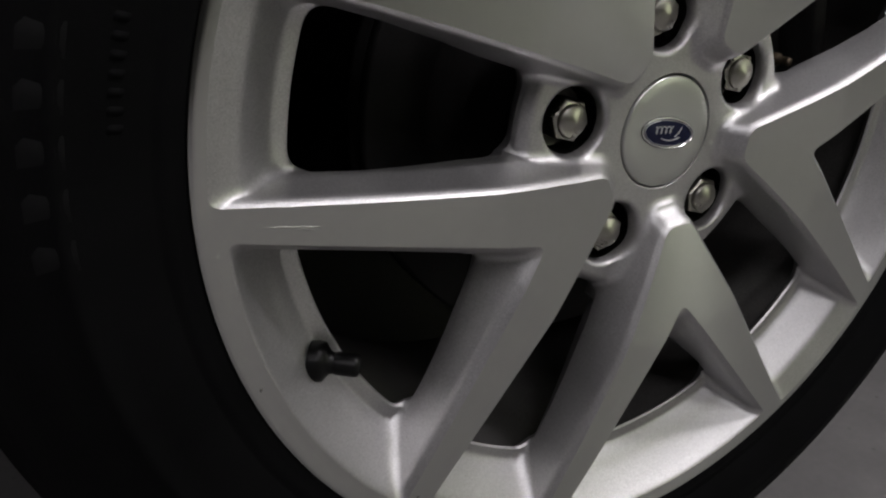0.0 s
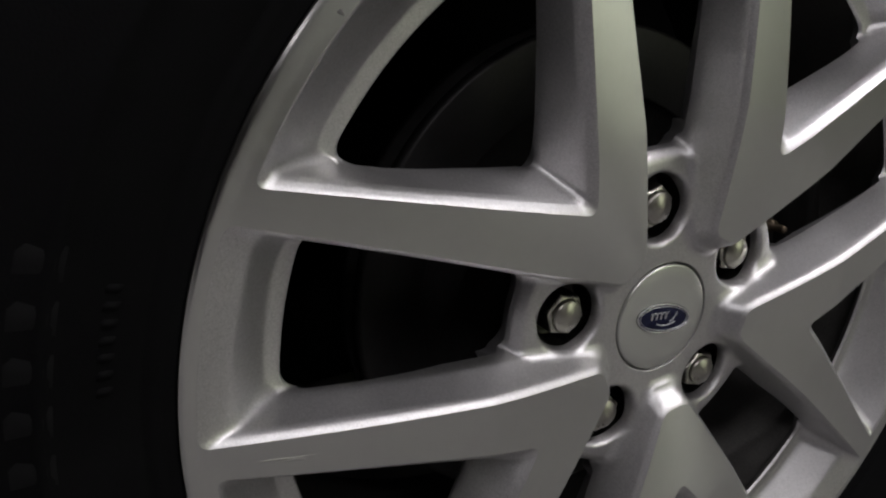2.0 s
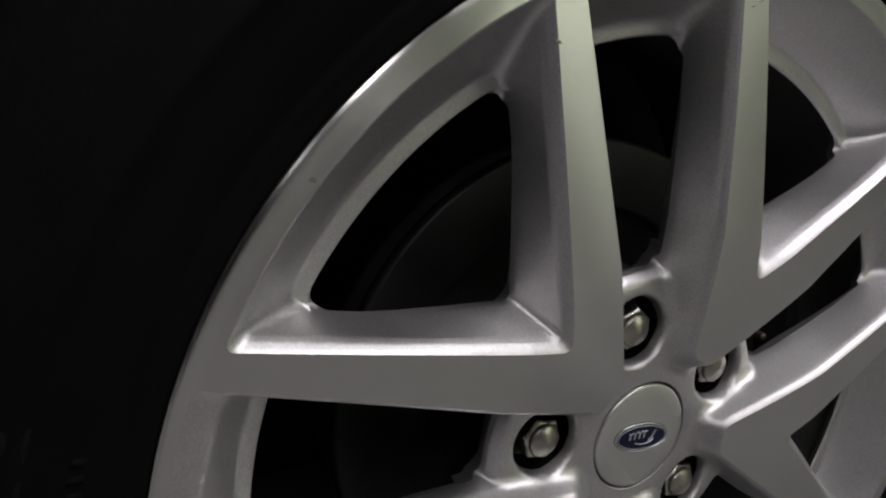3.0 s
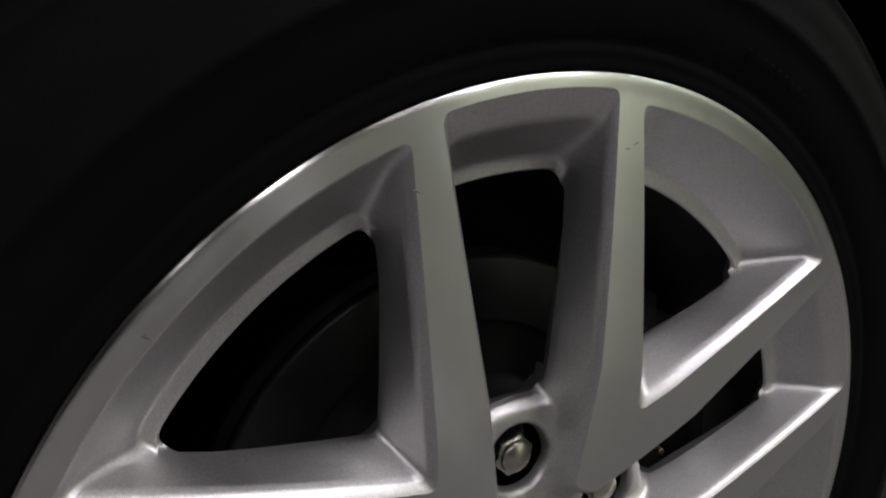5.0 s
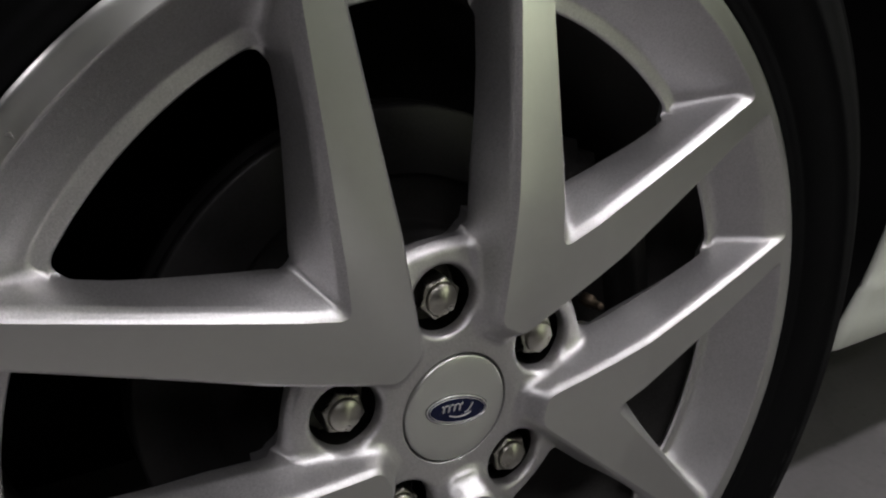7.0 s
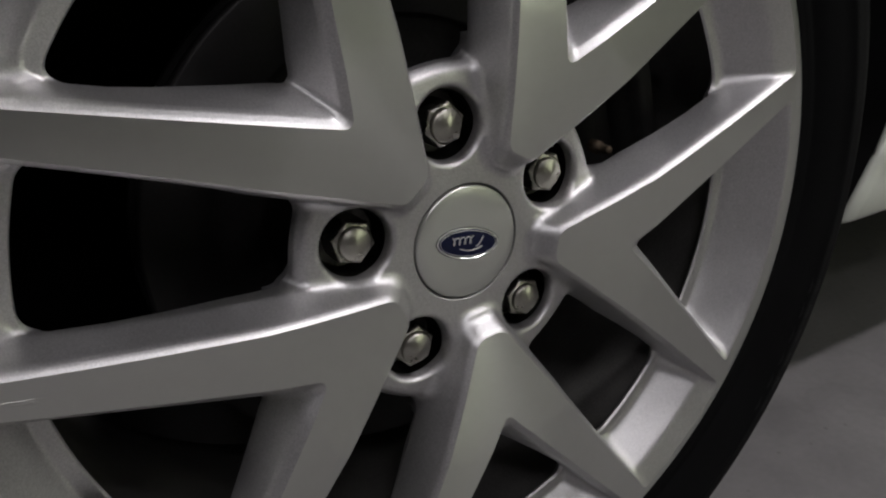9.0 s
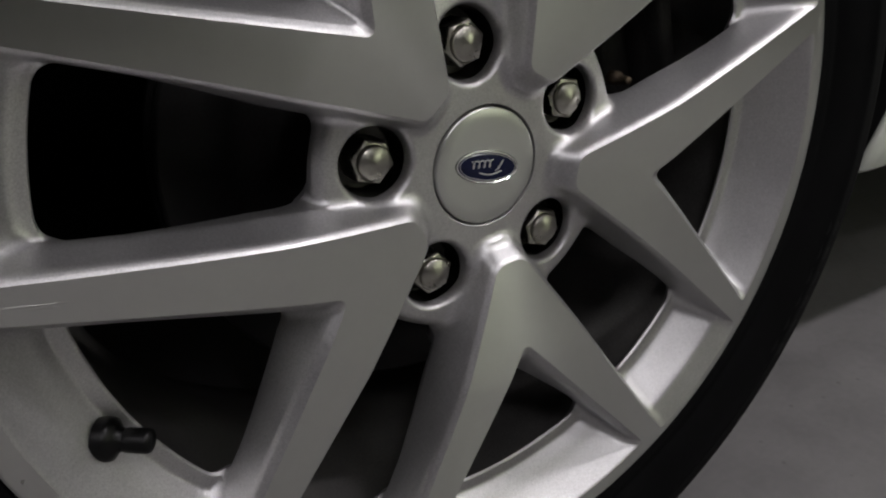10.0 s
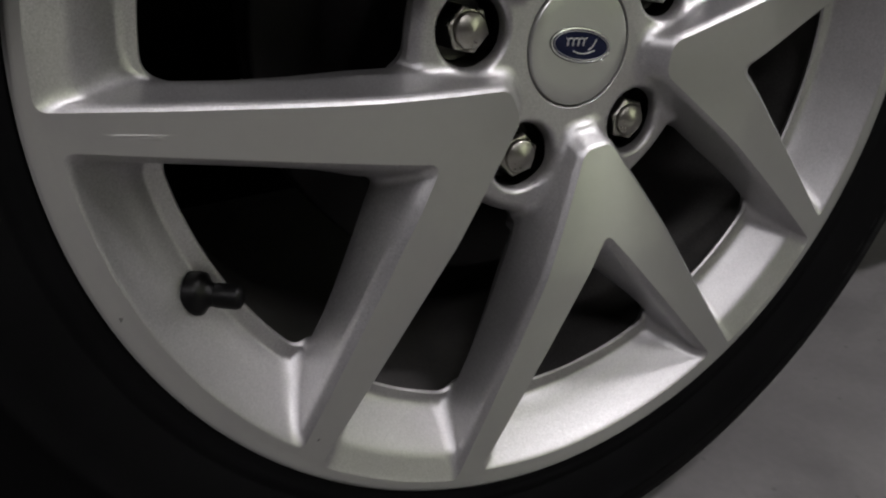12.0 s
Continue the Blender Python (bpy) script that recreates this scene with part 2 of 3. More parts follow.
def outside_v(a, c):
    """How far a place lies outside the V on the side of the lug nuts."""
    return round_max(line_b(a, c), 44.5 - a, 4.0)


def inside_a(a, c):
    p, q = line_a(a, c), line_a(a, -c)
    k = 5.5
    h = np.clip(0.5 + 0.5 * (q - p) / k, 0, 1)
    return q * (1 - h) + p * h - k * h * (1 - h)


def in_b(a, c):
    ca, sa = math.cos(radians(36)), math.sin(radians(36))
    return a * ca + c * sa, -a * sa + c * ca


def round_min(p, q, k):
    h = np.clip(0.5 + 0.5 * (q - p) / k, 0, 1)
    return q * (1 - h) + p * h - k * h * (1 - h)


def window_a(a, c):
    """How far inside the V's own window a place lies, with rounded corners at the rim."""
    return round_min(inside_a(a, c), 211.0 - np.hypot(a, c), 4.5)


def window_b(a, c):
    """The same for the wider window between two V spokes."""
    return round_min(outside_v(a, c), 215.4 - np.hypot(a, c), 4.5)


def spread_a(w):
    return 0.9 + 0.22 * np.clip((w - 5.9) / 6.6, 0, 1)


def foot(z, w, bevel):
    """How far out from a spoke's edge its flank has come at a depth."""
    s1, d1 = bevel[-1]
    bs, bd = zip(*bevel)
    if bevel is BEVEL_A:
        # the bevel broadens with its flank towards the inner corner of the V
        f = spread_a(w)
        return np.where(z < d1, f * np.interp(z, bd, bs), np.where(z < WALL, f * s1 + (z - d1) * (w - f * s1) / (WALL - d1), w + (z - WALL) / 6))
    return np.where(z < d1, np.interp(z, bd, bs), np.where(z < WALL, s1 + (z - d1) * (w - s1) / (WALL - d1), w + (z - WALL) / 6))


def beyond(z, s, t, w, bevel):
    """How far a place lies outside a spoke at a depth, past its flank (s) or past the toe of its V (t)."""
    out = s - foot(z, w, bevel)
    if t is not None:
        ts, td = zip(*TOE)
        out = round_max(out, t - np.interp(z, td, ts), 4.0 + 0.15 * z)
    return out


def sunk(s, q, a, bevel, width, rim, t=None):
    """Depth of a window's side, between a spoke's flank (s away) and the rim's wall (q away), with a fillet between them that widens with depth."""
    w = table(width, a)
    rs, rd = zip(*rim)
    s, q, w = np.broadcast_arrays(s, q, w)
    lo, hi = np.zeros(s.shape), np.full(s.shape, 60.0)
    for _ in range(20):
        z = (lo + hi) / 2
        clear = round_min(beyond(z, s, t, w, bevel), q - np.interp(z, rd, rs), 4.5 + 0.25 * z) > 0
        lo, hi = np.where(clear, z, lo), np.where(clear, hi, z)
    return (lo + hi) / 2


def opening(a, c):
    """Above zero where the casting is open right through."""
    r = np.hypot(a, c)
    ab, cb = in_b(a, c)
    ha = round_min(inside_a(a, c) - table(WIDTH_A, a), 180.0 - r, 9.0)
    hb = round_min(round_min(outside_v(a, c) - table(WIDTH_B, a), 179.5 - r, 9.0), ab - 80.6 + 0.006 * cb * cb, 7.0)
    return np.maximum(ha, hb)


def depth(a, c):
    """Depth of the casting's front at a place of the half sector (a along the V's axis, c across it)."""
    r = np.hypot(a, c)
    face = dish(r) + table(LIP[:-1], r)
    sa, sb = inside_a(a, c), outside_v(a, c)
    d = face.copy()
    ea, eb = window_a(a, c), window_b(a, c)
    m = (ea > 0) & (a > 80)
    w = sunk(sa, 211.0 - r, a, BEVEL_A, WIDTH_A, RIM_A)
    d = np.where(m, face + w, d)
    m = (eb > 0) & ~m
    ab, cb = in_b(a, c)
    plateau = 20.3 + 3.0 * np.clip((r - 38) / 40, 0, 1) ** 2 + 5.0 * np.clip((27.5 - r) / 0.4, 0, 1)
    plateau = plateau + table(PAD, ab - 76.5 + 0.006 * cb * cb)
    pocket = table(POCKET, POCKET_R - np.hypot(ab - 54, cb))
    side = face + sunk(line_b(a, c), 215.4 - r, a, BEVEL_B, WIDTH_B, RIM_B, 44.5 - a)
    # round the foot of the V where it stands on the hub
    x = np.clip(beyond(np.maximum(plateau - face, 0.0), line_b(a, c), 44.5 - a, table(WIDTH_B, a), BEVEL_B), 0.0, 4.5)
    w = soft_min(side, plateau - 2.2 * (1 - x / 4.5) ** 2, 4.0)
    d = np.where(m, w + pocket, d)
    # worn round edge of the openings
    return d + 1.3 * np.clip(1 + opening(a, c) / 1.0, 0, 1) ** 2


def trace(func, start, step=0.9, way=1.0, limit=700):
    """Follow func = 0 from a place near it, on one side of the start, to the edge of the half sector."""
    def value(p):
        return float(func(np.float64(p[0]), np.float64(p[1])))

    def slope(p, e=0.02):
        return np.array([(value((p[0] + e, p[1])) - value((p[0] - e, p[1]))) / (2 * e), (value((p[0], p[1] + e)) - value((p[0], p[1] - e))) / (2 * e)])

    def settle(p):
        for _ in range(6):
            g = slope(p)
            p = p - g * value(p) / max(g @ g, 1e-6)
        return p

    def inside(p):
        return p[1] >= 0 and p[1] <= p[0] * math.tan(radians(36)) and math.hypot(*p) < OUTER

    p = settle(np.array(start, dtype=float))
    if not inside(p):
        return []
    line = [p]
    for _ in range(limit):
        g = slope(p)
        t = np.array([-g[1], g[0]]) / max(np.hypot(*g), 1e-9) * way
        q = settle(p + step * t)
        if not inside(q):
            # end exactly on the sector's edge
            lo, hi = 0.0, step
            for _ in range(24):
                mid = (lo + hi) / 2
                if inside(settle(p + mid * t)):
                    lo = mid
                else:
                    hi = mid
            q = settle(p + lo * t)
            if q[1] < 0.05:
                q[1] = 0.0
            else:
                r = math.hypot(*q)
                q = np.array([r * math.cos(radians(36)), r * math.sin(radians(36))])
            if np.hypot(*(q - p)) > 0.25:
                line.append(q)
            else:
                line[-1] = q
            break
        line.append(q)
        p = q
    return line


def both_ways(func, start, step=0.9):
    return trace(func, start, step, -1.0)[::-1] + trace(func, start, step, 1.0)[1:]


def half_sector():
    """Places spread over half a sector, with lines laid along every edge, joined into triangles."""
    rng = np.random.default_rng(3)
    ca, sa = math.cos(radians(36)), math.sin(radians(36))
    lines = []

    def arc(r, lo, hi, keep=None, step=1.0):
        n = max(2, int(radians(hi - lo) * r / step))
        run = []
        for phi in np.linspace(lo, hi, n + 1):
            p = np.array([r * math.cos(radians(phi)), r * math.sin(radians(phi))])
            if keep is None or keep(np.float64(p[0]), np.float64(p[1])):
                run.append(p)
            elif run:
                lines.append(run)
                run = []
        lines.append(run)

    # sharp lines between the machined front and the painted flanks
    lines.append(both_ways(window_a, (150, 46)))
    arc(211.0, 0, 21.6)
    lines.append(both_ways(window_b, (120, 50)))
    arc(215.4, 25.4, 36)
    # openings
    lines.append(both_ways(lambda a, c: window_a(a, c) - 1.2, (150, 44.5)))
    lines.append(both_ways(lambda a, c: window_b(a, c) - 1.2, (120, 51.4)))
    for inset in (0.5, 1.0):
        lines.append(both_ways(lambda a, c, i=inset: opening(a, c) + i, (130, 24), 0.8))
        lines.append(both_ways(lambda a, c, i=inset: opening(a, c) + i, (130, 62), 0.8))
    lines.append(both_ways(opening, (130, 24), 0.8))
    lines.append(both_ways(opening, (130, 62), 0.8))
    # lines down the flanks
    lines.append(both_ways(lambda a, c: inside_a(a, c) + 0.8, (150, 0.72 * 63.9 + 1.0)))
    for s in (0.15, 0.5, 1.0, 1.5, 2.4, 3.4, 3.9, 4.4, 4.9):
        lines.append(both_ways(lambda a, c, s=s: inside_a(a, c) - s * spread_a(table(WIDTH_A, a)), (150, 0.72 * 63.9 - 1.2322 * s * 0.91)))
    for f in (0.3, 0.6, 0.85):
        lines.append(both_ways(lambda a, c, f=f: inside_a(a, c) - table(WIDTH_A, a) * (0.7 + 0.3 * f), (140, 30)))
    for s in (-0.8, 0.15, 0.5, 1.0, 1.6, 2.2, 2.8, 3.2, 3.7):
        lines.append(both_ways(lambda a, c, s=s: outside_v(a, c) - s, (120, 50.3 + 1.1516 * s)))
    for f in (0.3, 0.6, 0.85, 1.0):
        lines.append(both_ways(lambda a, c, f=f: outside_v(a, c) - 3.7 - f * (table(WIDTH_B, a) - 3.7), (120, 55)))
    for r, _ in LIP[:-1]:
        arc(r, 0, 36)
    for s, _ in RIM_A[1:-1]:
        arc(211.0 - s, 0, 23, lambda a, c: inside_a(a, c) > 0.2)
    for s, _ in RIM_B[1:-1]:
        arc(215.4 - s, 24, 36, lambda a, c: outside_v(a, c) > 0.2)
    for r in (26.4, 27.1, 27.3, 27.5, 28.0, 29.5):
        arc(r, 0, 36)
    for s, _ in POCKET[:-1]:
        run = []
        for phi in np.linspace(-180, 0, 50):
            ab, cb = 54 + (POCKET_R - s) * math.cos(radians(phi)), (POCKET_R - s) * math.sin(radians(phi))
            run.append(np.array([ab * ca - cb * sa, ab * sa + cb * ca]))
        lines.append(run)
    for s, _ in PAD[:-1]:
        run = []
        for cb in np.arange(-22, 0.01, 1.0):
            ab = 76.5 + s - 0.006 * cb * cb
            p = np.array([ab * ca - cb * sa, ab * sa + cb * ca])
            if outside_v(np.float64(p[0]), np.float64(p[1])) > 0.2:
                run.append(p)
        lines.append(run)
    lines.append([np.array([r, 0.0]) for r in np.arange(0, OUTER, 1.2)] + [np.array([OUTER, 0.0])])
    lines.append([np.array([r * ca, r * sa]) for r in np.arange(0, OUTER, 1.2)] + [np.array([OUTER * ca, OUTER * sa])])

    pts, edges, used = [], [], set()
    for run in lines:
        for i, p in enumerate(run):
            pts.append(p)
            used.add((round(p[0] / 0.6), round(p[1] / 0.6)))
            if i:
                edges.append((len(pts) - 2, len(pts) - 1))

    def fill(ga, gc, used=used, cell=0.6):
        for p in zip(ga, gc):
            key = (round(p[0] / cell), round(p[1] / cell))
            r, phi = math.hypot(*p), math.degrees(math.atan2(p[1], p[0]))
            if r > OUTER - 0.5 or min(phi, 36 - phi) * r < 40 or any((key[0] + i, key[1] + j) in used for i in (-1, 0, 1) for j in (-1, 0, 1)):
                continue
            used.add(key)
            pts.append(np.array(p))

    # closer together on the hub, where small fillets run
    close = {(round(p[0] / 0.3), round(p[1] / 0.3)) for p in pts}
    ga, gc = (q.ravel() for q in np.meshgrid(np.arange(24, 86, 0.7), np.arange(0.4, 52, 0.7)))
    hub = (depth(ga, gc) > 9.0) & (opening(ga, gc) < 0) & (np.hypot(ga, gc) > 28.5)
    fill(ga[hub] + rng.uniform(-0.1, 0.1, hub.sum()), gc[hub] + rng.uniform(-0.1, 0.1, hub.sum()), close, 0.3)
    used.update((round(p[0] / 0.6), round(p[1] / 0.6)) for p in pts)
    ga, gc = (q.ravel() for q in np.meshgrid(np.arange(20, 220, 1.25), np.arange(0.4, 130, 1.25)))
    fine = (depth(ga, gc) > 0.6) & (opening(ga, gc) < 0) & (np.hypot(ga, gc) < 214)
    fill(ga[fine] + rng.uniform(-0.2, 0.2, fine.sum()), gc[fine] + rng.uniform(-0.2, 0.2, fine.sum()))
    ga, gc = (q.ravel() for q in np.meshgrid(np.arange(0, 220, 3.0), np.arange(0.7, 140, 3.0)))
    flat = depth(ga, gc) <= 0.6
    fill(ga[flat], gc[flat])
    from mathutils.geometry import delaunay_2d_cdt
    verts, _, faces, *_ = delaunay_2d_cdt([Vector((float(q[0]), float(q[1]))) for q in pts], edges, [], 0, 0.004)
    xy = np.array([tuple(v) for v in verts])
    tris = np.array([f for f in faces if len(f) == 3])
    mid = xy[tris].mean(1)
    p, q, r = xy[tris[:, 0]], xy[tris[:, 1]], xy[tris[:, 2]]
    area = np.abs((q[:, 0] - p[:, 0]) * (r[:, 1] - p[:, 1]) - (q[:, 1] - p[:, 1]) * (r[:, 0] - p[:, 0])) / 2
    rim_a, rim_b = xy[:, 1] < 0.02, np.abs(xy[:, 1] * ca - xy[:, 0] * sa) < 0.02
    tris = tris[(opening(mid[:, 0], mid[:, 1]) < 0) & (area > 1e-5) & ~rim_a[tris].all(1) & ~rim_b[tris].all(1)]
    return xy, depth(xy[:, 0], xy[:, 1]) - dome(np.hypot(xy[:, 0], xy[:, 1])), tris


def wheel_casting():
    xy, d, tris = half_sector()
    d = np.minimum(d, 40.0)
    verts, faces, mats = [], [], []
    n = len(xy)
    for k in range(5):
        for side in (1, -1):
            base = len(verts)
            a0 = radians(PHASE + 72 * k)
            for (a, c), dd in zip(xy, d):
                cc = c * side
                verts.append((U * (a * math.cos(a0) - cc * math.sin(a0)), U * dd, U * (a * math.sin(a0) + cc * math.cos(a0))))
            for t in tris:
                i, j, l = (base + int(q) for q in t)
                faces.append((i, j, l) if side < 0 else (i, l, j))
    me = bpy.data.meshes.new("casting")
    me.from_pydata(verts, [], faces)
    bm = bmesh.new()
    bm.from_mesh(me)
    bpy.data.meshes.remove(me)
    bmesh.ops.remove_doubles(bm, verts=bm.verts, dist=0.00006)
    loose = [v for v in bm.verts if not v.link_faces]
    bmesh.ops.delete(bm, geom=loose, context="VERTS")
    bmesh.ops.recalc_face_normals(bm, faces=bm.faces)
    if sum(f.normal.y for f in bm.faces) > 0:
        bmesh.ops.reverse_faces(bm, faces=bm.faces)
    def fold(q):
        """A place of the wheel, brought into the half sector."""
        r, phi = math.hypot(q.x, q.z) / U, math.degrees(math.atan2(q.z, q.x)) - PHASE
        phi = (phi + 36) % 72 - 36
        return r * math.cos(radians(abs(phi))), r * math.sin(radians(abs(phi)))

    mids = np.array([fold(f.calc_center_median()) for f in bm.faces])
    ma, mc = mids[:, 0], mids[:, 1]
    mr = np.hypot(ma, mc)
    in_a = (window_a(ma, mc) > 0) & (ma > 80)
    in_n = window_b(ma, mc) > 0
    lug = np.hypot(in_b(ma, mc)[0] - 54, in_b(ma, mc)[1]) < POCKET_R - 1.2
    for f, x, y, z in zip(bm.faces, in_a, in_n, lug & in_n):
        # machined front, painted flanks, dark lug holes
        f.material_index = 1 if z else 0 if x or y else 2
    # thickness behind the openings
    edge = [e for e in bm.edges if e.is_boundary and e.verts[0].co.y > 12 * U and e.verts[1].co.y > 12 * U]
    out = bmesh.ops.extrude_edge_only(bm, edges=edge)
    for v in (g for g in out["geom"] if isinstance(g, bmesh.types.BMVert)):
        # the back of each spoke is undercut, away from the opening
        r, phi = math.hypot(v.co.x, v.co.z) / U, math.degrees(math.atan2(v.co.z, v.co.x)) - PHASE
        k = round(phi / 72)
        rel = phi - 72 * k
        side = -1 if rel < 0 else 1
        a, c = np.float64(r * math.cos(radians(rel))), np.float64(abs(r * math.sin(radians(rel))))
        e = 2.0
        ga, gc = float(opening(a + e, c) - opening(a - e, c)) / (2 * e), float(opening(a, abs(c + e)) - opening(a, abs(c - e))) / (2 * e) * side
        t = radians(PHASE + 72 * k)
        # round the lug pads the hub stays solid further back
        under, back = (4.0, 9.0) if r < 90 else (5.0, 5.0)
        v.co.x -= under * U * (ga * math.cos(t) - gc * math.sin(t))
        v.co.z -= under * U * (ga * math.sin(t) + gc * math.cos(t))
        v.co.y = max(v.co.y, 22 * U) + back * U
    return bm


def true_normals(ob):
    """Shade the casting by its exact slopes: flat machined fronts meet the painted bevels at a crisp line."""
    me = ob.data
    n = len(me.vertices)
    co = np.empty(n * 3)
    me.vertices.foreach_get("co", co)
    co = co.reshape(-1, 3) / U
    r, phi = np.hypot(co[:, 0], co[:, 2]), np.degrees(np.arctan2(co[:, 2], co[:, 0])) - PHASE
    k = np.round(phi / 72)
    rel = phi - 72 * k
    side = np.where(rel < 0, -1.0, 1.0)
    a, c = r * np.cos(np.radians(np.abs(rel))), r * np.sin(np.radians(np.abs(rel)))
    made = []
    def folded(p, q):
        q = np.abs(q)
        over = np.arctan2(q, p) > radians(36)
        c72, s72 = math.cos(radians(72)), math.sin(radians(72))
        return depth(np.where(over, p * c72 + q * s72, p), np.where(over, p * s72 - q * c72, q)) - dome(np.hypot(p, q))

    for func, e in ((folded, 0.16), (lambda p, q: dish(np.hypot(p, q)) + table(LIP[:-1], np.hypot(p, q)) - dome(np.hypot(p, q)), 0.2)):
        ga, gc = (func(a + e, c) - func(a - e, c)) / (2 * e), (func(a, c + e) - func(a, c - e)) / (2 * e)
        ga, gc = np.clip(ga, -6, 6), np.clip(gc, -6, 6) * side
        t = np.radians(PHASE + 72 * k)
        gx, gz = ga * np.cos(t) - gc * np.sin(t), ga * np.sin(t) + gc * np.cos(t)
        v = np.stack([gx, -np.ones(n), gz], 1)
        made.append(v / np.linalg.norm(v, axis=1)[:, None])
    loops = np.empty(len(me.loops), dtype=np.int32)
    me.loops.foreach_get("vertex_index", loops)
    normals = np.empty((len(loops), 3))
    for f in me.polygons:
        ids = list(f.loop_indices)
        back = len(ids) == 4
        for i in ids:
            normals[i] = f.normal if back else made[1 if f.material_index == 2 else 0][loops[i]]
    me.normals_split_custom_set([tuple(q) for q in normals])


def wheel_thing():
    wheel = tagged(new("wheel"), "silver ten-spoke alloy car wheel with black tyre on concrete floor", "wheel")
    wheel.location = HUB
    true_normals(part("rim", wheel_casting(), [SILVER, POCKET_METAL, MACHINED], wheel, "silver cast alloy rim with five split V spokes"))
    # barrel behind the spokes, with its flange under the tyre bead
    prof = [(220.6, 1.2), (220.4, 6), (220.0, 11), (218, 14), (212, 16), (206, 22), (203, 34), (196, 48), (193.2, 52), (193.8, 52.6), (193.6, 54.0), (192.0, 54.6), (188, 60), (186, 120), (196, 160), (204, 186), (220, 190), (221, 196), (203, 197), (194, 164), (184, 122), (187, 62), (188, 40), (187, 30)]
    part("barrel", revolve([(r * U, y * U) for r, y in prof], 180), BARREL, wheel, "dusty inner barrel of the rim")
    tyre = [(205, 22), (214, 15.5), (219.0, 9.5), (220.7, 4.0), (221.2, 1.9), (222.2, 1.3), (224.5, 1.5), (227, 1.2), (230, 0.2), (231.5, 1.2), (233, 0.2), (240, -2.5), (250, -4.5), (258, -5.2), (259, -6.0), (262, -6.0), (263, -5.0), (272, -3.0), (284, 2.5), (292, 8.5), (293.5, 8), (296, 10), (301, 17), (305, 27), (307.5, 40), (309, 60), (310, 100), (309, 140), (305, 173), (296, 190), (260, 205), (225, 195), (205, 185), (203, 186)]
    part("tyre", revolve([(r * U, y * U) for r, y in tyre], 240), RUBBER, wheel, "black rubber tyre with faint sidewall ribs")
    for v in wheel.children[-1].data.vertices:
        v.co.z = max(v.co.z, 0.001 - HUB.z)
    # hub cap with its oval badge
    cap = [(0.001, 19.4), (12, 19.4), (20, 19.5), (25.4, 19.8), (26.2, 20.2), (26.5, 20.9), (26.6, 25.0)]
    cap_ob = part("center_cap", revolve([(r * U, y * U) for r, y in cap], 96), CAP_SILVER, wheel, "round silver plastic center cap")
    cap_ob.location.y = -dome(0.0) * U
    def oval(name, rows, mat, label):
        bm = bmesh.new()
        steps = 72
        rings = [[bm.verts.new((sx * U * math.cos(2 * math.pi * i / steps), y * U, sz * U * math.sin(2 * math.pi * i / steps))) for i in range(steps)] for sx, sz, y in rows]
        for p, q in zip(rings, rings[1:]):
            for i in range(steps):
                bm.faces.new((p[i], p[(i + 1) % steps], q[(i + 1) % steps], q[i]))
        if rows[-1][0] < rows[0][0]:
            bm.faces.new(rings[-1])
        bmesh.ops.recalc_face_normals(bm, faces=bm.faces)
        ob = part(name, bm, mat, cap_ob, label)
        ob.rotation_euler = (0, radians(-BADGE_TURN), 0)
        return ob

    # flat dark ring drawn on the cap in place of the gap's shade
    sharpen(oval("badge_seat", ((17.0, 7.7, 19.45), (17.0, 7.7, 19.3), (16.4, 7.1, 19.3)), DARK_CAST, "dark ring standing in for the shaded gap round the badge"))
    sharpen(oval("badge_border", ((16.7, 7.5, 19.5), (16.7, 7.5, 19.0), (16.55, 7.35, 18.75), (16.35, 7.15, 18.7), (16.2, 7.0, 18.85)), BADGE_EDGE, "chrome oval badge border"))
    sharpen(oval("badge_field", ((16.25, 7.05, 18.95), (15.8, 6.6, 18.85), (7, 3, 18.7)), BLUE, "dark blue oval badge field"))
    # a thin silver oval inside the field, and plain silver waves in place of the maker's script
    def ribbon(points, width):
        bm = bmesh.new()
        rows = []
        for k, (x, z) in enumerate(points):
            (x0, z0), (x1, z1) = points[max(k - 1, 0)], points[min(k + 1, len(points) - 1)]
            n = math.hypot(x1 - x0, z1 - z0) or 1.0
            nx, nz = -(z1 - z0) / n * width / 2, (x1 - x0) / n * width / 2
            rows.append([bm.verts.new((U * (x + f * nx), U * y, U * (z + f * nz))) for f, y in ((-1, 18.75), (-0.6, 18.52), (0.6, 18.52), (1, 18.75))])
        for p, q in zip(rows, rows[1:]):
            for k in range(3):
                bm.faces.new((p[k], p[k + 1], q[k + 1], q[k]))
        bmesh.ops.recalc_face_normals(bm, faces=bm.faces)
        bar = part("badge_stroke", bm, BADGE_SCRIPT, cap_ob, "plain silver stroke on the badge")
        bar.rotation_euler = (0, radians(-BADGE_TURN), 0)

    steps = [k / 40 for k in range(41)]
    ribbon([(15.1 * math.cos(2 * math.pi * q), 6.0 * math.sin(2 * math.pi * q)) for q in steps], 0.28)
    ribbon([(-9.2 + 11.4 * q + 0.9 * math.sin(8 * math.pi * q), 0.6 + 1.7 * math.cos(8 * math.pi * q) + 1.2 * q) for q in steps], 0.6)
    ribbon([(4.0 + 3.6 * q, -1.4 + 4.8 * q - 1.2 * math.sin(math.pi * q)) for q in steps], 0.6)
    ribbon([(-4.4 + 12.0 * q, -2.6 - 1.1 * math.sin(math.pi * q) + 1.2 * q * q) for q in steps], 0.55)
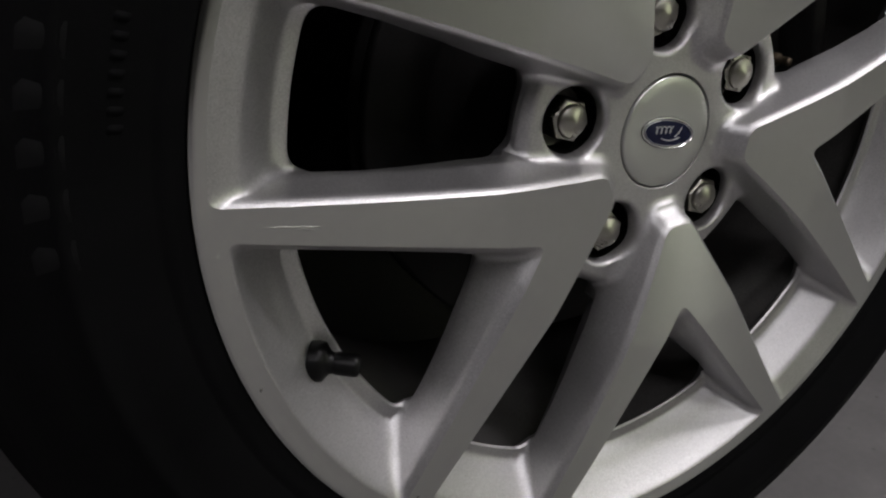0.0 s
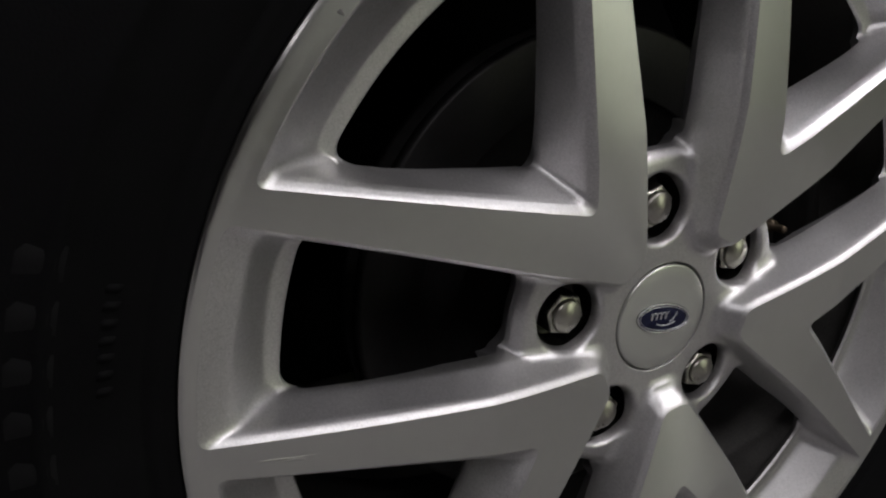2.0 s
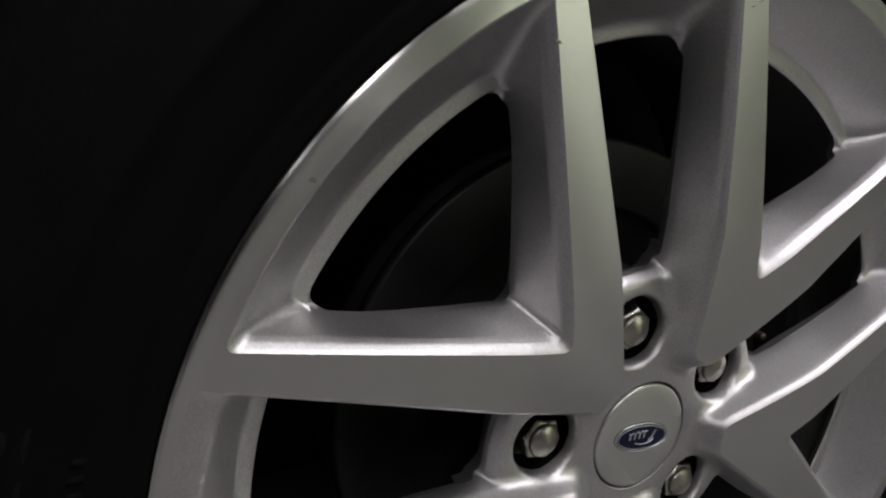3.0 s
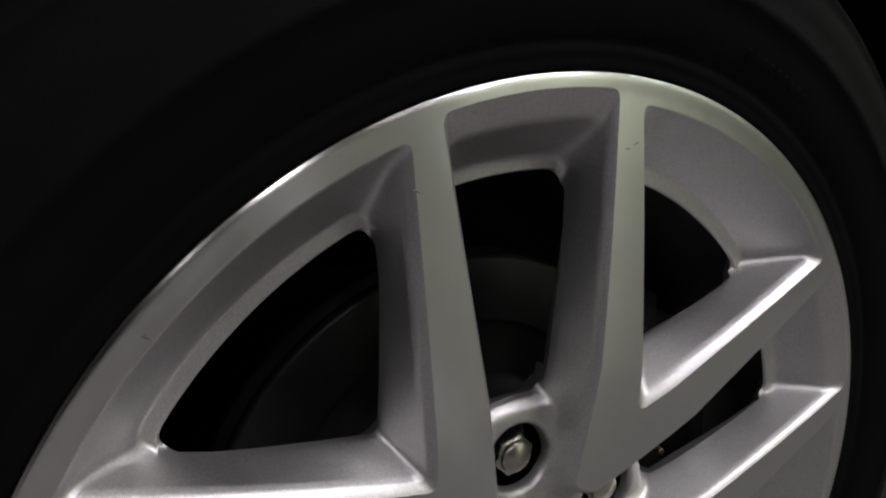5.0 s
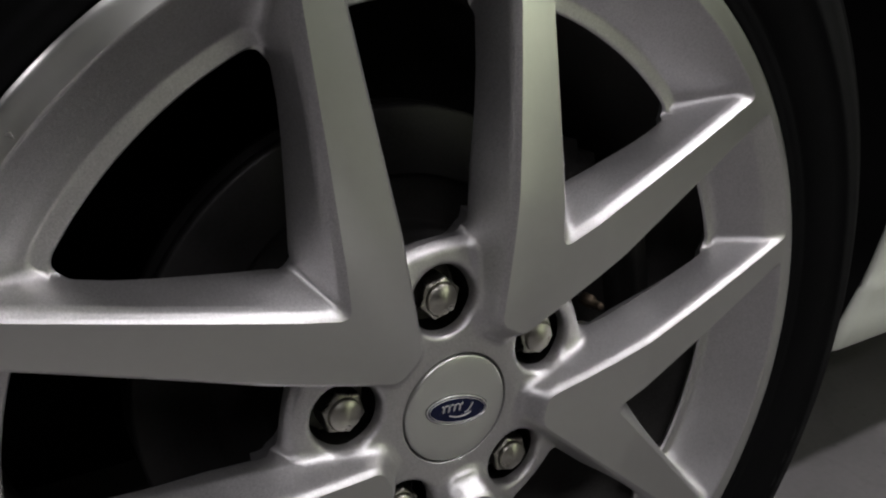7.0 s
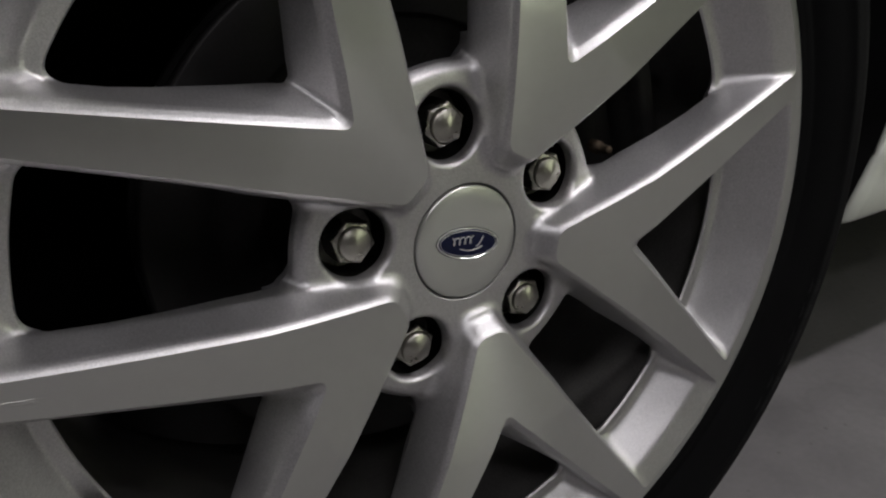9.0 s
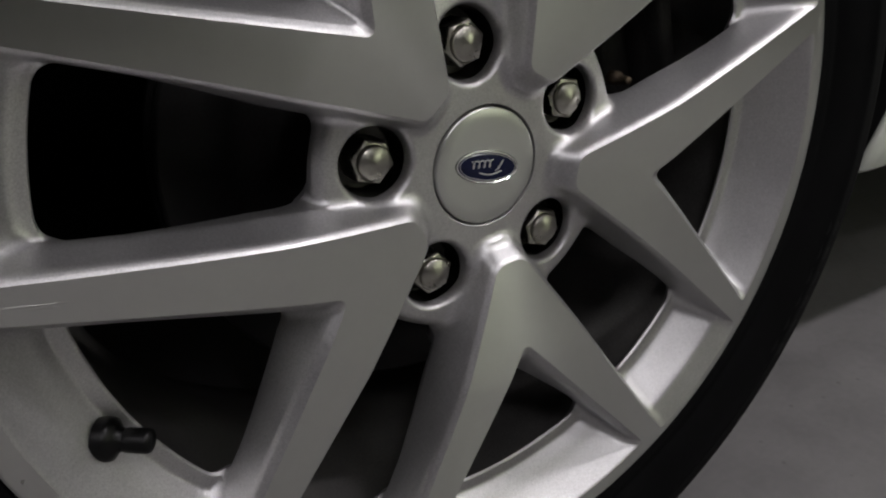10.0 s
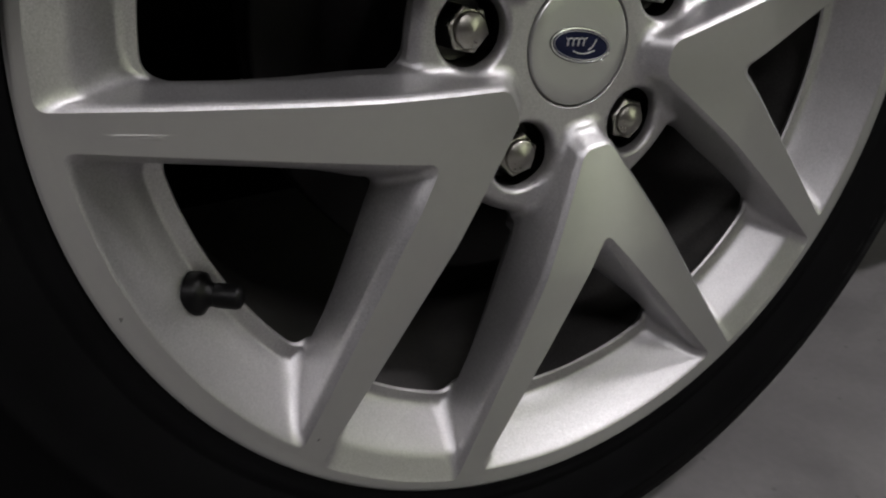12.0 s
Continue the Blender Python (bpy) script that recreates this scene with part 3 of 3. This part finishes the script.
    # lug nuts
    for k in range(5):
        a0 = radians(PHASE + 36 + 72 * k)
        nut = part("lug_nut", nut_mesh(), CHROME, wheel, "chrome hexagonal lug nut")
        nut.location = (54 * U * math.cos(a0), -dome(54.0) * U, 54 * U * math.sin(a0))
        nut.rotation_euler = (0, radians(13 + 31 * k), 0)
        sharpen(nut)
    valve_stem(wheel)
    wear(wheel)
    sidewall_marks(wheel)
    return wheel


BADGE_TURN = -11.8


def nut_mesh():
    """A hexagon with a conical end and a round pressed tip."""
    bm = bmesh.new()
    rows = ((10.3, 40, 1), (10.3, 26.2, 1), (10.1, 25.4, 1), (9.5, 24.8, 0.85), (8.3, 24.5, 0.1), (7.9, 25.0, 0), (7.6, 24.9, 0), (7.5, 23.6, 0), (7.2, 22.9, 0), (6.8, 22.5, 0), (3.4, 21.4, 0), (0.3, 20.4, 0))
    steps = 48
    rings = []
    for r, y, hexy in rows:
        ring = []
        for i in range(steps):
            a = 2 * math.pi * i / steps
            h = math.cos(math.pi / 6) / math.cos((a % (math.pi / 3)) - math.pi / 6)
            rr = r * (hexy * h + (1 - hexy))
            ring.append(bm.verts.new((rr * U * math.cos(a), y * U, rr * U * math.sin(a))))
        rings.append(ring)
    for p, q in zip(rings, rings[1:]):
        for i in range(steps):
            bm.faces.new((p[i], p[(i + 1) % steps], q[(i + 1) % steps], q[i]))
    bm.faces.new(rings[-1])
    bmesh.ops.recalc_face_normals(bm, faces=bm.faces)
    return bm


def wear(wheel):
    """Stone chips, a nick and a scratch on the machined fronts: sector, along, across, length, width, turn, material."""
    for k, al, ac, length, width, turn, mat, label in (
        (2, 181.6, -69.0, 3.4, 1.2, 20, CHROME, "bright nick in the spoke edge"),
        (1, 181.2, 73.6, 3.0, 0.35, -38, DARK_CAST, "thin dark scratch"),
        (1, 177.4, 76.3, 2.6, 0.35, -52, DARK_CAST, "thin dark scratch"),
        (2, 212.4, 22.0, 2.4, 1.6, 10, GRIME, "dark stone chip"),
        (3, 215.3, -19.8, 1.9, 1.2, 60, GRIME, "dark stone chip"),
        (3, 187.9, 79.2, 1.5, 1.0, 0, GRIME, "dark stone chip"),
        (3, 174.0, -71.6, 25.0, 0.9, -32, SCUFF, "long pale scuff along the spoke"),
        (3, 170.5, -68.2, 9.0, 1.3, -32, SCUFF, "pale scuff on the spoke"),
    ):
        bm = bmesh.new()
        steps = 14
        ring = []
        for i in range(steps):
            q = 2 * math.pi * i / steps
            wob = 1 + 0.25 * math.sin(3 * q + al)
            ring.append((0.5 * length * math.cos(q) * wob, 0.5 * width * math.sin(q) * wob))
        t, a0 = radians(turn), radians(PHASE + 72 * k)
        loops = []
        for f, d in ((1.0, -0.02), (0.7, -0.12)):
            row = []
            for u, v in ring:
                a, c = al + f * (u * math.cos(t) - v * math.sin(t)), ac + f * (u * math.sin(t) + v * math.cos(t))
                row.append(bm.verts.new((U * (a * math.cos(a0) - c * math.sin(a0)), U * (d - dome(math.hypot(a, c))), U * (a * math.sin(a0) + c * math.cos(a0)))))
            loops.append(row)
        for i in range(steps):
            bm.faces.new((loops[0][i], loops[0][(i + 1) % steps], loops[1][(i + 1) % steps], loops[1][i]))
        bm.faces.new(loops[1])
        bmesh.ops.recalc_face_normals(bm, faces=bm.faces)
        part("paint_chip", bm, mat, wheel, label)


def sidewall_marks(wheel):
    """Raised blocks on the sidewall where unreadable lettering runs, each following the tyre's curve."""
    def level(r):
        return float(np.interp(r, [227, 230, 240, 250, 258, 272, 284], [1.5, 0.2, -2.5, -4.5, -5.4, -3.0, 2.5]))

    for first, count, mid, tall, wide, gap in ((161.2, 6, 263.5, 13, 2.3, 3.6), (163.5, 7, 243, 5, 0.7, 1.3), (14.0, 9, 262, 6, 0.8, 1.4), (-38.0, 6, 263.5, 13, 2.3, 3.6), (60.0, 9, 243, 5, 0.7, 1.3)):
        for i in range(count):
            bm = bmesh.new()
            grid = []
            for j in range(6):
                r = mid - tall / 2 + tall * j / 5
                row = []
                for l in range(4):
                    a = radians(first + gap * i + wide * l / 3)
                    edge = j in (0, 5) or l in (0, 3)
                    row.append(bm.verts.new((U * r * math.cos(a), U * (level(r) - (0.0 if edge else 0.9)), U * r * math.sin(a))))
                grid.append(row)
            for p, q in zip(grid, grid[1:]):
                for l in range(3):
                    bm.faces.new((p[l], p[l + 1], q[l + 1], q[l]))
            bmesh.ops.recalc_face_normals(bm, faces=bm.faces)
            part("sidewall_mark", bm, MARK_RUBBER if tall > 10 else RUBBER, wheel, "raised black rubber block on the sidewall")


def valve_stem(wheel):
    """Rubber snap-in valve with its cap, standing out of the rim's slope."""
    a0, a1 = radians(PHASE + 216), radians(PHASE + 218.5)
    base = Vector((190.5 * U * math.cos(a0), 20.5 * U, 190.5 * U * math.sin(a0)))
    tip = Vector((176.7 * U * math.cos(a1), 9.5 * U, 176.7 * U * math.sin(a1)))
    way = (tip - base)
    turn = way.to_track_quat("Z", "Y").to_matrix().to_4x4()
    stem = bmesh.new()
    cap = bmesh.new()
    for bm, prof in ((stem, ((8.6, -4), (8.9, 0), (8.4, 2.0), (6.6, 3.2), (4.9, 4.6), (4.4, 8), (4.2, 14))), (cap, ((4.6, 6.6), (5.0, 7.2), (5.0, 15.5), (4.5, 16.8), (3.0, 17.5), (0.3, 17.6)))):
        rings = [[bm.verts.new(Matrix.Translation(base) @ turn @ Vector((r * U * math.cos(2 * math.pi * i / 32), r * U * math.sin(2 * math.pi * i / 32), z * U))) for i in range(32)] for r, z in prof]
        for p, q in zip(rings, rings[1:]):
            for i in range(32):
                bm.faces.new((p[i], p[(i + 1) % 32], q[(i + 1) % 32], q[i]))
        bm.faces.new(rings[-1])
        bmesh.ops.recalc_face_normals(bm, faces=bm.faces)
    s = part("valve_stem", stem, VALVE_RUBBER, wheel, "black rubber tyre valve")
    part("valve_cap", cap, VALVE_RUBBER, s, "black plastic valve cap")


# ---------------------------------------------------------------- place
def place():
    """The bare garage: walls, floor and ceiling round the car. Unseen walls are toned to shape the wheel's reflections.
    """
    x0, x1, y0, y1 = -7.0, 3.4, -9.0, 5.0
    cx, cy, w, d = (x0 + x1) / 2, (y0 + y1) / 2, x1 - x0, y1 - y0
    floor = part("floor", box((w + 0.4, d + 0.4, 0.2), at=(cx, cy, -0.1)), CONCRETE)
    tagged(floor, "bare grey concrete garage floor with faint stains", "floor", kind="structure")
    top = part("ceiling", box((w + 0.4, d + 0.4, 0.2), at=(cx, cy, CEILING + 0.1)), RAW_CONCRETE)
    tagged(top, "raw concrete garage ceiling", "ceiling", kind="structure")
    # the south side splits dark and green for what the spoke fronts mirror
    for name, size, at, mat in (("wall_north", (w, 0.2, CEILING), (cx, y1 + 0.1, CEILING / 2), RAW_CONCRETE), ("wall_south", (1.6 - x0, 0.2, CEILING), ((1.6 + x0) / 2, y0 - 0.1, CEILING / 2), DARK_WALL), ("wall_corner", (x1 - 1.6, 0.2, CEILING), ((1.6 + x1) / 2, y0 - 0.1, CEILING / 2), WALL_PAINT), ("wall_east", (0.2, d, CEILING), (x1 + 0.1, cy, CEILING / 2), WALL_PAINT), ("wall_west", (0.2, d, CEILING), (x0 - 0.1, cy, CEILING / 2), DARK_WALL)):
        tagged(part(name, box(size, at=at), mat), "pale green painted garage wall" if mat is WALL_PAINT else "unseen wall darkened to dim the wheel's reflections" if mat is DARK_WALL else "raw concrete garage wall", "wall", kind="structure")


ARCH = ((0.412, 0.220), (0.430, 0.247), (0.4435, 0.2675), (0.446, 0.271), (0.4485, 0.2745), (0.456, 0.290), (0.466, 0.316), (0.477, 0.360), (0.481, 0.40), (0.469, 0.47), (0.450, 0.54), (0.412, 0.61), (0.33, 0.66), (0.21, 0.69), (0.08, 0.70))


def car_body():
    """The car's side round the wheel: outer panel with its arch, the liner inside it and the underside."""
    car = tagged(new("car_body"), "white car body side with a dark wheel arch", "car")
    y = 0.068
    path = list(ARCH) + [(-x, z) for x, z in reversed(ARCH)]
    bm = bmesh.new()
    loops = []
    for i, (x, z) in enumerate(path):
        out = Vector((x, 0, z - 0.36)).normalized()
        far = Vector((2.2 if x > 0 else -2.2, 0, z)) if abs(x) > 0.468 or z < 0.5 else Vector((x * 4.6, 0, 1.05))
        # a faint styling crease runs along the sill
        base = Vector((x, y - (0.0016 if abs(z - 0.271) < 0.001 else 0.0), z))
        rows = [base + Vector((0, 0.006, 0)) + 0.002 * out, base + Vector((0, 0.004, 0)), base + 0.0025 * out - Vector((0, 0.001, 0)), base + 0.014 * out - Vector((0, 0.003, 0)), Vector((far.x, base.y - 0.012, far.z))]
        if i in (0, len(path) - 1):
            for q in rows[:4]:
                q.z = z
        loops.append([bm.verts.new(q) for q in rows])
    for p, q in zip(loops, loops[1:]):
        for i in range(4):
            bm.faces.new((p[i], p[i + 1], q[i + 1], q[i]))
    # the sill's lower edge turns under the car
    for end in (loops[0], loops[-1]):
        under = [bm.verts.new(v.co + Vector((0, 0.004 if k else 0, -0.004))) for k, v in enumerate(end[1:])]
        inner = [bm.verts.new((v.co.x, y + 0.09, v.co.z + 0.01)) for v in under]
        for i in range(3):
            bm.faces.new((end[1:][i], end[1:][i + 1], under[i + 1], under[i]))
            bm.faces.new((under[i], under[i + 1], inner[i + 1], inner[i]))
    bmesh.ops.recalc_face_normals(bm, faces=bm.faces)
    part("side_panel", bm, CAR_PAINT, car, "white painted side panel round the wheel arch")
    bm = bmesh.new()
    loops = []
    for x, z in path:
        loops.append([bm.verts.new((x, q, z)) for q in (y + 0.005, y + 0.14, y + 0.30)] + [bm.verts.new((x * 0.25, y + 0.32, 0.4 + (z - 0.4) * 0.3))])
    for p, q in zip(loops, loops[1:]):
        for i in range(3):
            bm.faces.new((p[i], p[i + 1], q[i + 1], q[i]))
    bm.faces.new([l[3] for l in loops])
    bmesh.ops.recalc_face_normals(bm, faces=bm.faces)
    part("arch_liner", bm, BLACK_PLASTIC, car, "black plastic wheel arch liner")
    part("underbody", box((4.2, 1.5, 0.08), 0.01, at=(0, 1.0, 0.22)), BLACK_PLASTIC, car, "dark underside of the car")
    part("upper_body", box((4.2, 1.5, 0.5), 0.06, 4, at=(0, 0.815, 1.26)), CAR_PAINT, car, "white upper body of the car")
    return car


def brakes():
    disc = tagged(new("brake_disc"), "brake disc with a rusty hat, coloured dark for the shade behind the spokes", "brake disc")
    disc.location = HUB
    part("rotor", revolve([(r * U, y * U) for r, y in ((96, 70), (97, 69.4), (127, 69.4), (129, 70.4), (129, 76), (125, 77), (125, 84), (129, 85), (129, 91), (96, 91))], 120), STEEL, disc, "swept disc face with shade put into its dark grey")
    part("hat", revolve([(r * U, y * U) for r, y in ((0.5, 48), (64, 48), (68, 50), (70, 54), (71, 72), (74, 73), (95.5, 73), (96.5, 70.6), (96.5, 90))], 90), IRON, disc, "rusty disc hat with shade put into its colour")
    caliper = tagged(new("brake_caliper"), "cast iron brake caliper over the disc edge, darkened for shade", "brake caliper")
    caliper.location = HUB
    turn = 12.0
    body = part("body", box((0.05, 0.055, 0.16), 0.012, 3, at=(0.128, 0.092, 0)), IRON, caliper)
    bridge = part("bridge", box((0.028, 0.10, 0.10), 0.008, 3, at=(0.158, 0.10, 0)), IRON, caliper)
    screw = part("bleed_screw", revolve([(0.0001, -0.012), (0.003, -0.012), (0.0034, -0.010), (0.0034, -0.002), (0.0055, -0.002), (0.0055, 0.006)], 20), BRASS, caliper, "small brass bleed screw")
    for ob in (body, bridge):
        ob.rotation_euler = (0, radians(-turn), 0)
    screw.location = (0.1075, 0.040, 0.0225)
    screw.scale = (0.7, 0.8, 0.7)
    return disc


place()
wheel_thing()
car_body()
brakes()
